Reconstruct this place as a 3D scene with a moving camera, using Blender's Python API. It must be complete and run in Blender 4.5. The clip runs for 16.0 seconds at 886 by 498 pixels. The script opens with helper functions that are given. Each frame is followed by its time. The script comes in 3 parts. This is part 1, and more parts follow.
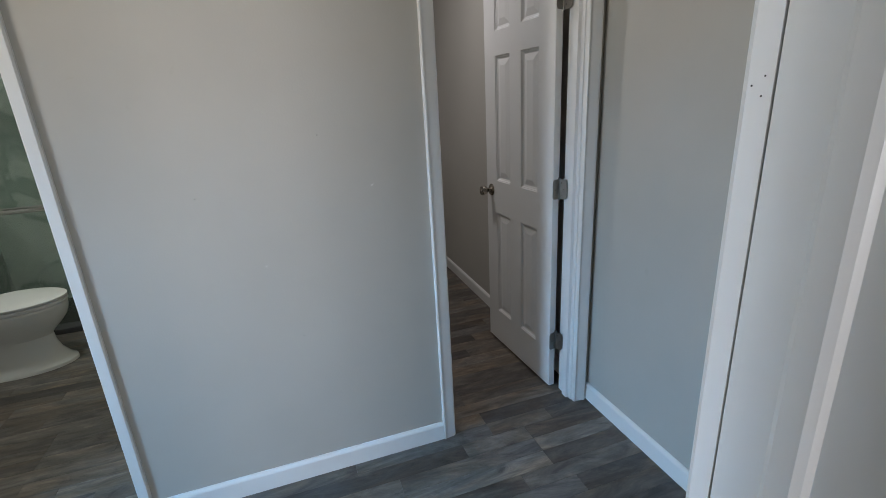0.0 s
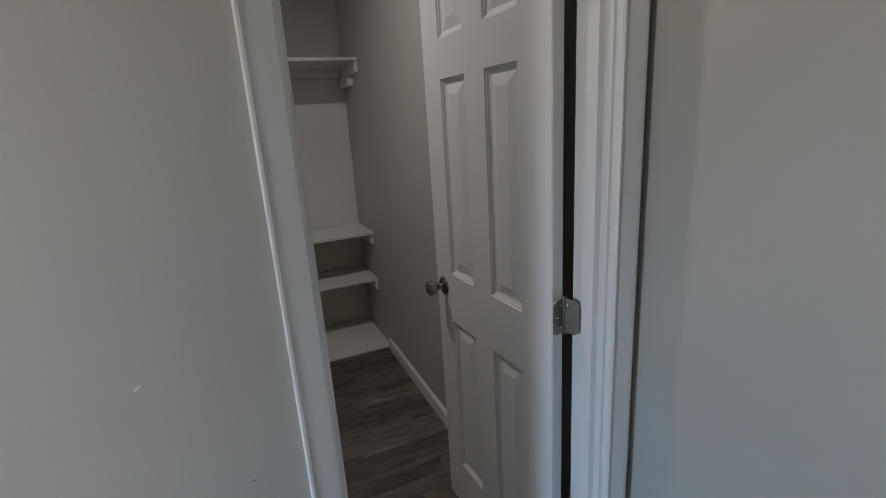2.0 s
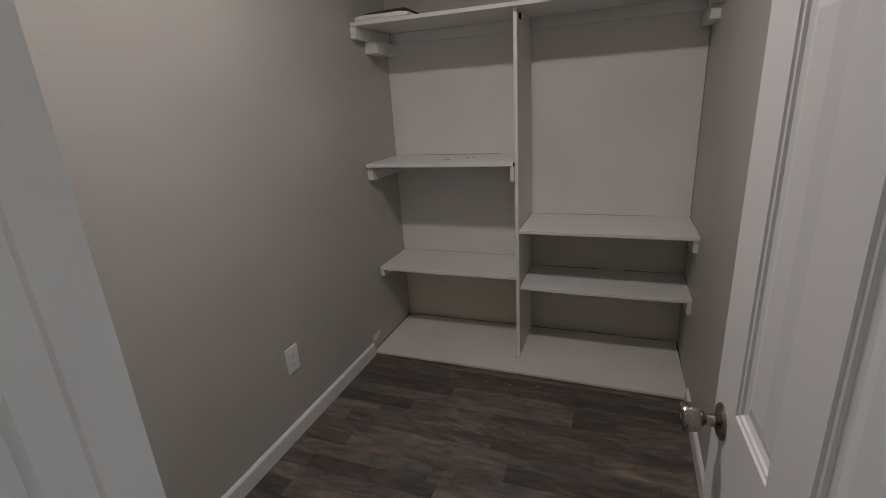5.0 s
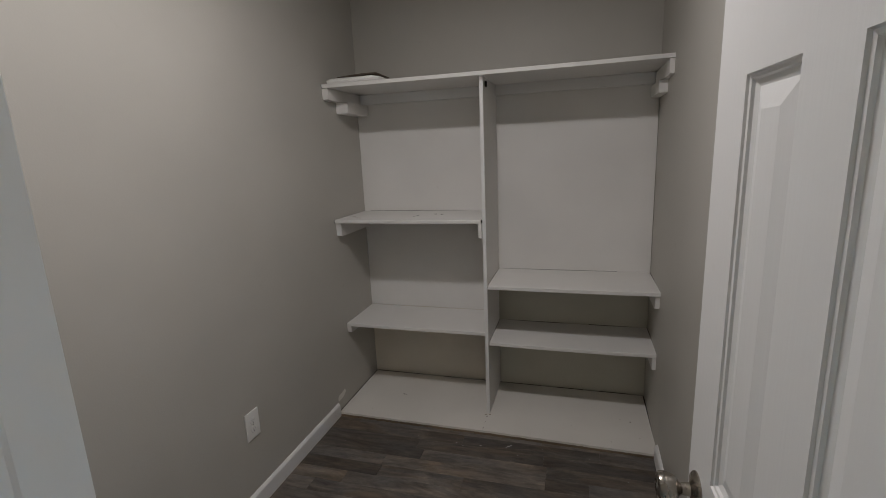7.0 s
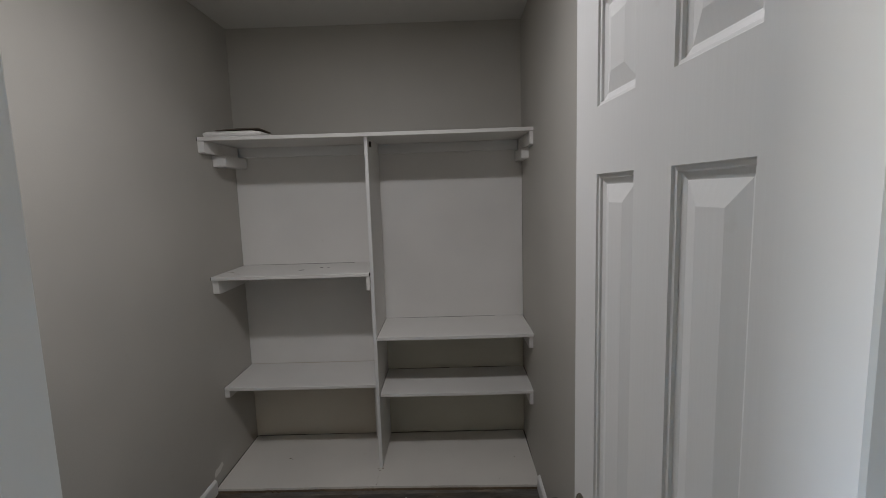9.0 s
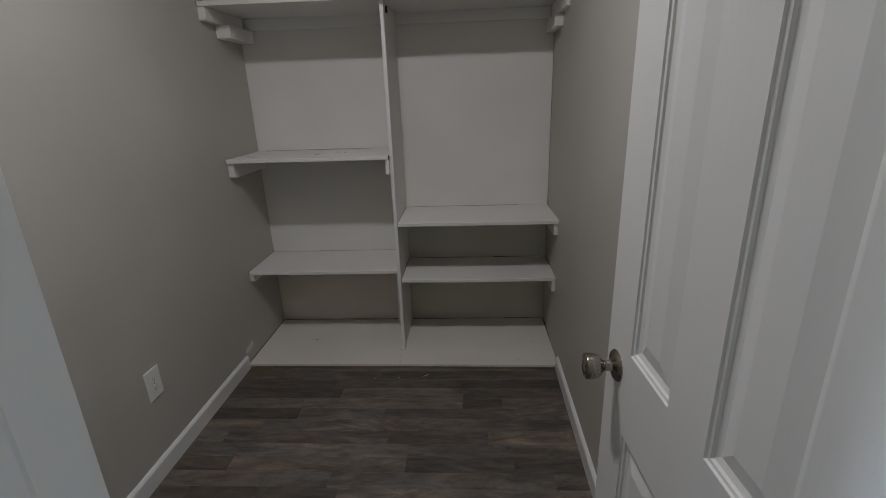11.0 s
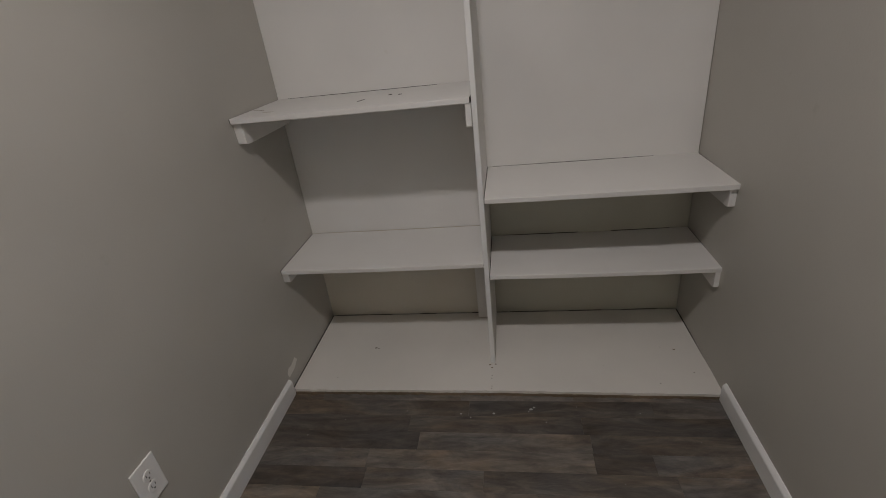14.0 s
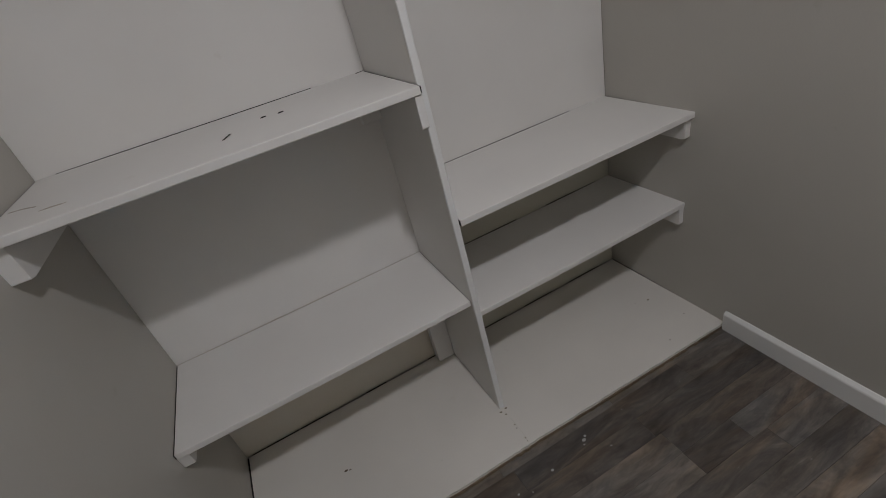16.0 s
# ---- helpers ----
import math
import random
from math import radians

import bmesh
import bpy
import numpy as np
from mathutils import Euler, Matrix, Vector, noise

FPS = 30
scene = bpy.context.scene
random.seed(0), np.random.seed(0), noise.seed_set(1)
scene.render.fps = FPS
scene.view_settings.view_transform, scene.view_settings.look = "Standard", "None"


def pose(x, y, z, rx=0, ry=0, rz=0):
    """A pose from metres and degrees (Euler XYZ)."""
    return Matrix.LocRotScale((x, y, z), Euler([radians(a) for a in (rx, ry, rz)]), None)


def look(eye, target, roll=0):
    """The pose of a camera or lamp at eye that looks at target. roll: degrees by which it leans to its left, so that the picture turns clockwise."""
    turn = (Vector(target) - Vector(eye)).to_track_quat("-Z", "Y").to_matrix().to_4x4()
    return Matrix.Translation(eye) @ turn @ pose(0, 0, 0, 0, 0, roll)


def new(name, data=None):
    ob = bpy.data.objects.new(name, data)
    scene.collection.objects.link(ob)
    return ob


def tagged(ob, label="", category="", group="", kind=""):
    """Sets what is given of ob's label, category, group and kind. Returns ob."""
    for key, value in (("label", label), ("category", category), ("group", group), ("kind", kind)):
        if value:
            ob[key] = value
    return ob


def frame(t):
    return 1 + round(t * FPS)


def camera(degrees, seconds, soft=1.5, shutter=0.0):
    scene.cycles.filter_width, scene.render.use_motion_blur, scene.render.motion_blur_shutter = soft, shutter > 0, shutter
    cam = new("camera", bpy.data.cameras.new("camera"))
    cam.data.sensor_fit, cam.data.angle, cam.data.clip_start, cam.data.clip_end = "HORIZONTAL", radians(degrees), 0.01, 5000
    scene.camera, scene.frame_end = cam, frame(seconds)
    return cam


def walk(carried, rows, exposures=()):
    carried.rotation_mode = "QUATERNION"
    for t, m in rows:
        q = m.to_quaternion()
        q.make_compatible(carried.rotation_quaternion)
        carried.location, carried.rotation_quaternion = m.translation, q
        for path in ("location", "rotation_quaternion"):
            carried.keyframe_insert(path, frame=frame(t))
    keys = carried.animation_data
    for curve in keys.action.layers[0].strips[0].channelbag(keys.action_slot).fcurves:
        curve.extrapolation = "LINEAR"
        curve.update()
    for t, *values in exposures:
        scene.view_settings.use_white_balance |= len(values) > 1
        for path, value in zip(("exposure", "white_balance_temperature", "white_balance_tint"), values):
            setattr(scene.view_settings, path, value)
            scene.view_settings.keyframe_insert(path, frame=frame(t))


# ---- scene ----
cam = camera(87.6, 16.0, soft=0.45)
EXPOSURES = [(0.0, -0.64, 6480, 10), (1.0, -0.84, 6500, 10), (2.5, -0.88, 6700, 12), (3.5, -0.75, 6750, 14), (4.5, -0.45, 6700, 14),
             (7.0, -0.11, 6550, 10), (8.5, -0.27, 6350, 9), (10.0, -0.36, 6250, 9), (12.5, -0.24, 6500, 10), (13.5, -0.06, 6700, 11),
             (15.0, 0.13, 6450, 11), (16.0, 0.06, 6250, 10)]
PATH = [
    (0, (-0.004, -0.044, 1.42), (0.599, 1.761, 0.805), -3.1),
    (0.2, (0.01, 0.067, 1.424), (0.759, 1.825, 0.834), -2.6),
    (0.5, (0.045, 0.193, 1.424), (1.005, 1.868, 0.9), -2.7),
    (1, (0.111, 0.451, 1.449), (1.321, 1.95, 0.912), -3.9),
    (1.5, (0.253, 0.631, 1.451), (1.383, 2.185, 0.898), -5.2),
    (2, (0.457, 0.861, 1.480), (1.234, 2.629, 0.961), -3.6),
    (2.5, (0.582, 1.076, 1.472), (1.085, 2.953, 0.998), -3.0),
    (3, (0.714, 1.274, 1.490), (0.897, 3.214, 1.040), -3.4),
    (3.5, (0.825, 1.412, 1.517), (0.48, 3.337, 1.096), -2.1),
    (4, (0.873, 1.47, 1.525), (0.245, 3.318, 1.089), -2.9),
    (4.5, (0.884, 1.491, 1.492), (0.186, 3.263, 0.881), -3.6),
    (7, (0.868, 1.489, 1.53), (0.314, 3.366, 1.118), -2.4),
    (7.5, (0.86, 1.477, 1.583), (0.329, 3.393, 1.37), -1.7),
    (8, (0.853, 1.452, 1.618), (0.399, 3.396, 1.488), -1.3),
    (8.5, (0.831, 1.419, 1.609), (0.605, 3.402, 1.468), -1.2),
    (9, (0.819, 1.401, 1.59), (0.793, 3.386, 1.347), -1.7),
    (9.5, (0.801, 1.394, 1.548), (0.835, 3.345, 1.111), -1.1),
    (10, (0.792, 1.386, 1.484), (0.82, 3.305, 0.921), -1.3),
    (12.3, (0.755, 1.74, 1.444), (0.476, 3.609, 0.789), -2.1),
    (12.5, (0.727, 1.795, 1.446), (0.465, 3.661, 0.777), -1.9),
    (13, (0.703, 1.988, 1.437), (0.383, 3.819, 0.698), -2.1),
    (13.5, (0.677, 2.165, 1.426), (0.286, 3.944, 0.599), -4.1),
    (14, (0.505, 2.285, 1.409), (0.202, 4.051, 0.52), -6.8),
    (14.5, (0.324, 2.382, 1.41), (0.182, 4.144, 0.475), -8.8),
    (15, (0.18, 2.525, 1.389), (0.118, 4.275, 0.422), -11.0),
    (15.5, (0.063, 2.703, 1.408), (0.2, 4.419, 0.39), -12.9),
    (16, (-0.003, 2.882, 1.392), (0.544, 4.497, 0.347), -15.5),
]
walk(cam, [(t, look(eye, target, roll)) for t, eye, target, roll in PATH], EXPOSURES)
# ---------------------------------------------------------------- light
H = 2.60                      # ceiling height
world = bpy.data.worlds.new("sky")
scene.world = world
world.use_nodes = True
wn = world.node_tree.nodes
sky = wn.new("ShaderNodeTexSky")
sky.sky_type, sky.sun_disc = "NISHITA", False
sky.sun_elevation, sky.sun_rotation = radians(45), radians(120)
world.node_tree.links.new(sky.outputs[0], wn["Background"].inputs[0])
wn["Background"].inputs[1].default_value = 0.1


def area(name, m, sx, sy, watts, colour, shape="RECTANGLE", spread=180):
    data = bpy.data.lights.new(name, "AREA")
    data.shape, data.size, data.size_y, data.energy, data.color = shape, sx, sy, watts, colour
    data.spread = radians(spread)
    ob = new(name, data)
    ob.matrix_world = m
    return ob


# daylight in the window at the end of the hall: blue from the sky above, warm from the sunlit ground below
area("window_sky_light", look((-2.55, 0.50, 1.62), (0.6, 0.98, -0.7)), 0.5, 0.9, 31, (0.22, 0.56, 1.0), spread=75)
area("window_ground_light", look((-2.55, 0.50, 1.2), (0.6, 1.1, 2.4)), 0.5, 0.7, 25, (1.0, 0.92, 0.80), spread=110)
# added fill from the unseen room behind, to brighten the hall's door wall
area("room_fill_light", look((0.28, -2.55, 1.4), (0.15, 1.5, 2.1)), 1.2, 1.1, 44, (0.97, 0.955, 0.98), spread=130)
# closet's flat ceiling light
area("closet_light", look((0.40, 2.57, H - 0.034), (0.40, 2.571, 0)), 0.13, 0.13, 17, (1.0, 0.957, 0.96), "DISK")
# fill added under the bathroom ceiling to brighten the toilet; no known lamp
area("bathroom_fill_light", look((-1.45, 2.75, 2.55), (-1.45, 2.76, 0)), 0.35, 0.35, 22, (0.95, 1.0, 0.93), "DISK")


# ---------------------------------------------------------------- materials
def material(name, rough=0.5, metal=0.0):
    m = bpy.data.materials.new(name)
    m.use_nodes = True
    b = m.node_tree.nodes["Principled BSDF"]
    b.inputs["Roughness"].default_value, b.inputs["Metallic"].default_value = rough, metal
    return m, m.node_tree.nodes, m.node_tree.links, b


def ramp(nodes, stops):
    r = nodes.new("ShaderNodeValToRGB")
    while len(r.color_ramp.elements) < len(stops):
        r.color_ramp.elements.new(0.5)
    for e, (p, c) in zip(r.color_ramp.elements, stops):
        e.position, e.color = p, (*c, 1)
    return r


def noise_node(nodes, links, scale, detail=3, stretch=(1, 1, 1), coords="Object"):
    tc = nodes.new("ShaderNodeTexCoord")
    mp = nodes.new("ShaderNodeMapping")
    mp.inputs["Scale"].default_value = stretch
    n = nodes.new("ShaderNodeTexNoise")
    n.inputs["Scale"].default_value, n.inputs["Detail"].default_value = scale, detail
    links.new(tc.outputs[coords], mp.inputs[0])
    links.new(mp.outputs[0], n.inputs["Vector"])
    return n


def painted(name, colour, rough, grain=220, bump=0.08, blotch=0.06, stroke=(1, 1, 1), dist=0.002):
    """Paint with roller or brush texture, faint blotches and scuffs."""
    m, n, l, b = material(name, rough)
    big = noise_node(n, l, 2.2, 4)
    lo = tuple(c * (1 - blotch) for c in colour)
    hi = tuple(min(1, c * (1 + blotch * 0.6)) for c in colour)
    r = ramp(n, [(0.3, lo), (0.7, hi)])
    l.new(big.outputs[0], r.inputs[0])
    scuff = noise_node(n, l, 14, 8)
    sr = ramp(n, [(0.70, (1, 1, 1)), (0.80, (0.93, 0.92, 0.90))])
    l.new(scuff.outputs[0], sr.inputs[0])
    mix = n.new("ShaderNodeMix")
    mix.data_type, mix.blend_type = "RGBA", "MULTIPLY"
    mix.inputs[0].default_value = 1
    l.new(r.outputs[0], mix.inputs[6])
    l.new(sr.outputs[0], mix.inputs[7])
    l.new(mix.outputs[2], b.inputs["Base Color"])
    fine = noise_node(n, l, grain, 3, stroke)
    bp = n.new("ShaderNodeBump")
    bp.inputs["Strength"].default_value, bp.inputs["Distance"].default_value = bump, dist
    l.new(fine.outputs[0], bp.inputs["Height"])
    l.new(bp.outputs[0], b.inputs["Normal"])
    rr = n.new("ShaderNodeMapRange")
    rr.inputs[3].default_value, rr.inputs[4].default_value = rough - 0.07, rough + 0.09
    l.new(big.outputs[0], rr.inputs[0])
    l.new(rr.outputs[0], b.inputs["Roughness"])
    return m


WALL = painted("greige_wall_paint", (0.462, 0.444, 0.404), 0.55, 160, 0.13, 0.05)
CEIL = painted("ceiling_paint", (0.66, 0.65, 0.62), 0.8, 120, 0.2, 0.04)
TRIM = painted("white_trim_paint", (0.76, 0.76, 0.75), 0.38, 90, 0.10, 0.04, (1, 1, 0.08))
DOORP = painted("white_door_paint", (0.74, 0.74, 0.73), 0.40, 120, 0.12, 0.03, (1, 1, 0.05))
SHELF = painted("white_shelf_paint", (0.74, 0.725, 0.70), 0.5, 60, 0.10, 0.05, (0.06, 1, 1))
CREAM = painted("cream_lower_board", (0.66, 0.61, 0.52), 0.55, 60, 0.12, 0.07, (0.06, 1, 1))
BASEP = painted("base_panel_paint", (0.72, 0.695, 0.65), 0.5, 60, 0.10, 0.06, (0.06, 1, 1))
PLASTIC = painted("white_plastic", (0.80, 0.79, 0.77), 0.3, 400, 0.02, 0.01)
PORCELAIN = painted("porcelain", (0.80, 0.79, 0.75), 0.12, 400, 0.0, 0.01)
PLY = painted("raw_board_edge", (0.20, 0.15, 0.10), 0.8, 300, 0.5, 0.4, (0.2, 1, 1))
BROWN = painted("brown_card", (0.13, 0.10, 0.075), 0.8, 200, 0.2, 0.2)
DARK = painted("dark_gap", (0.03, 0.027, 0.024), 0.9, 200, 0.2, 0.2)
TRACK = painted("dark_track", (0.05, 0.05, 0.05), 0.5, 200, 0.1, 0.2)
OLIVE = painted("greige_lower_board", (0.57, 0.55, 0.465), 0.55, 60, 0.12, 0.06, (0.06, 1, 1))
SMUDGE = painted("brown_scuff", (0.46, 0.41, 0.35), 0.7, 300, 0.1, 0.2)
DEBRIS = painted("paint_chips", (0.42, 0.42, 0.42), 0.7, 300, 0.2, 0.1)


def metal_mat(name, colour, rough):
    m, n, l, b = material(name, rough, 1.0)
    f = noise_node(n, l, 60, 5)
    r = ramp(n, [(0.3, tuple(c * 0.8 for c in colour)), (0.75, colour)])
    l.new(f.outputs[0], r.inputs[0])
    l.new(r.outputs[0], b.inputs["Base Color"])
    rr = n.new("ShaderNodeMapRange")
    rr.inputs[3].default_value, rr.inputs[4].default_value = rough - 0.08, rough + 0.12
    l.new(f.outputs[0], rr.inputs[0])
    l.new(rr.outputs[0], b.inputs["Roughness"])
    return m


NICKEL = metal_mat("satin_nickel", (0.38, 0.345, 0.30), 0.24)
STEEL = metal_mat("hinge_steel", (0.36, 0.345, 0.32), 0.42)
CHROME = metal_mat("chrome", (0.8, 0.8, 0.8), 0.12)

# grey-brown vinyl planks: streaked grain along x, each plank with a tone of its own
PLANK, n, l, b = material("vinyl_plank", 0.42)
info = n.new("ShaderNodeObjectInfo")
tc = n.new("ShaderNodeTexCoord")
geo = n.new("ShaderNodeNewGeometry")
sh = n.new("ShaderNodeVectorMath")
sh.operation = "SCALE"
sh.inputs[0].default_value = (37.0, 11.0, 5.0)
l.new(info.outputs["Random"], sh.inputs["Scale"])
ad = n.new("ShaderNodeVectorMath")
l.new(geo.outputs["Position"], ad.inputs[0])
l.new(sh.outputs[0], ad.inputs[1])


def grain(scale, detail, stretch, rough=0.6, distort=0.0):
    mp = n.new("ShaderNodeMapping")
    mp.inputs["Scale"].default_value = stretch
    t = n.new("ShaderNodeTexNoise")
    t.inputs["Scale"].default_value, t.inputs["Detail"].default_value = scale, detail
    t.inputs["Roughness"].default_value, t.inputs["Distortion"].default_value = rough, distort
    l.new(ad.outputs[0], mp.inputs[0])
    l.new(mp.outputs[0], t.inputs["Vector"])
    return t


tone = ramp(n, [(0.0, (0.070, 0.064, 0.059)), (0.25, (0.108, 0.096, 0.085)), (0.55, (0.136, 0.126, 0.116)),
                (0.85, (0.152, 0.134, 0.115)), (1.0, (0.182, 0.168, 0.150))])
l.new(info.outputs["Random"], tone.inputs[0])
# cloudy grey and brown patches that wander along the plank
hue = grain(2.0, 4, (1.0, 4.0, 1), 0.6, 0.8)
huer = ramp(n, [(0.36, (1.10, 0.97, 0.84)), (0.50, (1.0, 0.98, 0.96)), (0.64, (0.92, 0.96, 1.02))])
l.new(hue.outputs[0], huer.inputs[0])
g1 = grain(3.0, 5, (1.0, 4.5, 1), 0.58, 1.6)
g1r = ramp(n, [(0.30, (0.58, 0.56, 0.54)), (0.50, (0.98, 0.97, 0.96)), (0.72, (1.55, 1.52, 1.48))])
l.new(g1.outputs[0], g1r.inputs[0])
g2 = grain(26, 6, (1, 11, 1), 0.7, 0.3)
g2r = ramp(n, [(0.34, (0.88, 0.875, 0.87)), (0.62, (1.07, 1.065, 1.06))])
l.new(g2.outputs[0], g2r.inputs[0])
# knots and dark weathered smudges
g3 = grain(4.2, 8, (1, 2.6, 1), 0.75, 1.8)
g3r = ramp(n, [(0.34, (1.34, 1.31, 1.27)), (0.50, (1, 1, 1)), (0.60, (0.80, 0.80, 0.81)), (0.70, (0.42, 0.42, 0.43))])
l.new(g3.outputs[0], g3r.inputs[0])
# pale scuffs in short streaks
g4 = grain(9, 5, (1, 6, 1), 0.6, 0.6)
g4r = ramp(n, [(0.64, (1, 1, 1)), (0.74, (1.40, 1.40, 1.40))])
l.new(g4.outputs[0], g4r.inputs[0])
last = tone
for r in (huer, g1r, g2r, g3r, g4r):
    mx = n.new("ShaderNodeMix")
    mx.data_type, mx.blend_type = "RGBA", "MULTIPLY"
    mx.inputs[0].default_value = 1
    l.new(last.outputs[2 if last.bl_idname == "ShaderNodeMix" else 0], mx.inputs[6])
    l.new(r.outputs[0], mx.inputs[7])
    last = mx
l.new(last.outputs[2], b.inputs["Base Color"])
bp = n.new("ShaderNodeBump")
bp.inputs["Strength"].default_value, bp.inputs["Distance"].default_value = 0.25, 0.001
l.new(g2.outputs[0], bp.inputs["Height"])
l.new(bp.outputs[0], b.inputs["Normal"])
rr = n.new("ShaderNodeMapRange")
rr.inputs[3].default_value, rr.inputs[4].default_value = 0.36, 0.56
l.new(g1.outputs[0], rr.inputs[0])
l.new(rr.outputs[0], b.inputs["Roughness"])

# marble-look wall panel of the shower
MARBLE, n, l, b = material("marble_panel", 0.2)
v1 = noise_node(n, l, 1.6, 8)
v1.inputs["Distortion"].default_value = 1.6
vr = ramp(n, [(0.38, (0.31, 0.33, 0.30)), (0.49, (0.20, 0.23, 0.21)), (0.53, (0.33, 0.35, 0.32)), (0.7, (0.38, 0.39, 0.36))])
l.new(v1.outputs[0], vr.inputs[0])
l.new(vr.outputs[0], b.inputs["Base Color"])

GLASS, n, l, b = material("shower_glass", 0.02)
b.inputs["Base Color"].default_value = (0.86, 0.95, 0.90, 1)
b.inputs["Transmission Weight"].default_value, b.inputs["IOR"].default_value = 1.0, 1.45
LENS, n, l, b = material("frosted_lamp_glass", 0.5)
b.inputs["Base Color"].default_value = (0.9, 0.88, 0.84, 1)
b.inputs["Transmission Weight"].default_value = 0.7


# ---------------------------------------------------------------- building helpers
def add_box(bm, a, c, bevel=0.0, segs=1):
    r = bmesh.ops.create_cube(bm, size=1)
    for v in r["verts"]:
        v.co = Vector([a[i] if v.co[i] < 0 else c[i] for i in range(3)])
    if bevel:
        es = list({e for v in r["verts"] for e in v.link_edges})
        bmesh.ops.bevel(bm, geom=es, offset=bevel, segments=segs, affect="EDGES", profile=0.5)
    return bm


def boxes(*items, bevel=0.0, segs=1):
    bm = bmesh.new()
    for a, c in items:
        add_box(bm, a, c, bevel, segs)
    return bm


def add_prism(bm, outline, a, c, axis):
    """An outline in the two other axes (in x-y-z order), drawn out along an axis from a to c."""
    def co(p, d):
        p = list(p)
        p.insert(axis, d)
        return p
    lo = [bm.verts.new(co(p, a)) for p in outline]
    hi = [bm.verts.new(co(p, c)) for p in outline]
    k = len(outline)
    for i in range(k):
        bm.faces.new((lo[i], lo[(i + 1) % k], hi[(i + 1) % k], hi[i]))
    bm.faces.new(lo[::-1])
    bm.faces.new(hi)
    bmesh.ops.recalc_face_normals(bm, faces=bm.faces[:])
    return bm


def add_lathe(bm, profile, m, steps=28):
    """A turned shape: (radius, height) pairs round z, set at m."""
    rings = []
    for r, z in profile:
        rings.append([bm.verts.new(m @ Vector((r * math.cos(2 * math.pi * i / steps), r * math.sin(2 * math.pi * i / steps), z)))
                      for i in range(steps)])
    for p, q in zip(rings, rings[1:]):
        for i in range(steps):
            bm.faces.new((p[i], p[(i + 1) % steps], q[(i + 1) % steps], q[i]))
    bm.faces.new(rings[0][::-1])
    bm.faces.new(rings[-1])
    bmesh.ops.recalc_face_normals(bm, faces=bm.faces[:])
    return bm


def mesh(name, bm, mat, smooth=False):
    me = bpy.data.meshes.new(name)
    bm.to_mesh(me)
    bm.free()
    me.materials.append(mat)
    if smooth:
        me.polygons.foreach_set("use_smooth", [True] * len(me.polygons))
        me.set_sharp_from_angle(angle=radians(35))
    return me


def part(name, bm, mat, parent, label="", smooth=False):
    ob = new(name, mesh(name, bm, mat, smooth))
    ob.parent = parent
    return tagged(ob, label)


def thing(name, label, category, at=None, group="", kind=""):
    ob = new(name)
    if at is not None:
        ob.matrix_world = at
    return tagged(ob, label, category, group, kind)


def solid(name, bm, mat, label="", category="", kind="structure", smooth=False):
    return tagged(new(name, mesh(name, bm, mat, smooth)), label, category, "", kind)


# ---------------------------------------------------------------- the large structure
XL, XR = -0.487, 1.28         # closet side walls
YB, YD = 4.297, 1.68          # closet back wall, closet side of the door wall
YF = 1.575                    # hall side of the door wall
XH = 1.236                    # hall's wall with the second door
DL, DR = 0.557, 1.150          # closet doorway between its jambs
HEAD = 2.055
T = 0.1
floor = solid("floor", boxes(((-2.8, -2.8, -0.12), (2.8, 4.6, -0.006))), DARK, "grey wood-look vinyl plank floor", "floor")
solid("ceiling", boxes(((-2.8, -2.8, H), (2.8, 4.6, H + 0.1))), CEIL, "smooth off-white painted ceiling", "ceiling")
greige = "warm light grey painted wall"
solid("wall_closet_back", boxes(((XL - T, YB, 0), (XR + T, YB + T, H))), WALL, greige, "wall")
solid("wall_closet_left", boxes(((XL - T, YD, 0), (XL, YB, H))), WALL, greige, "wall")
SKEW = 0.019                  # this wall runs a little out of square
solid("wall_closet_right", add_prism(bmesh.new(), [(XR + 0.002 - SKEW * (YB - YD), YD), (XR + T, YD), (XR + T, YB), (XR + 0.002, YB)], 0, H, 2), WALL, greige, "wall")
solid("wall_door", boxes(((-0.644, YF, 0), (DL - 0.02, YD, H)), ((DR + 0.02, YF, 0), (XR + T, YD, H)),
                         ((DL - 0.02, YF, HEAD + 0.02), (DR + 0.02, YD, H)), ((-2.7, YF, 0), (-1.45, YD, H)),
                         ((-1.45, YF, HEAD), (-0.644, YD, H))), WALL, greige, "wall")
solid("wall_hall_right", boxes(((XH, 0.205, 0), (XH + T, YF, H))), WALL, greige, "wall")
solid("wall_hall_end", boxes(((-2.7, 0.205, 0), (-2.6, 0.25, H)), ((-2.7, 0.80, 0), (-2.6, YF, H)), ((-2.7, 0.25, 0), (-2.6, 0.80, 0.8)), ((-2.7, 0.25, 2.1), (-2.6, 0.80, H))), WALL, greige, "wall")
# JL lies out of view, set close in to block window light
JX, JL = 0.318, -0.30         # doorway from the room behind into the hall
solid("wall_entry", boxes(((JX + 0.02, 0.06, 0), (XH + T, 0.205, H)), ((-2.7, 0.06, 0), (JL - 0.02, 0.205, H)),
                          ((JL - 0.02, 0.06, HEAD + 0.02), (JX + 0.02, 0.205, H))), WALL, greige, "wall")
solid("wall_room_right", boxes(((XH, -2.6, 0), (XH + T, 0.06, H))), WALL, greige, "wall")
solid("wall_room_left", boxes(((-2.7, -2.6, 0), (-2.6, 0.06, H))), WALL, greige, "wall")
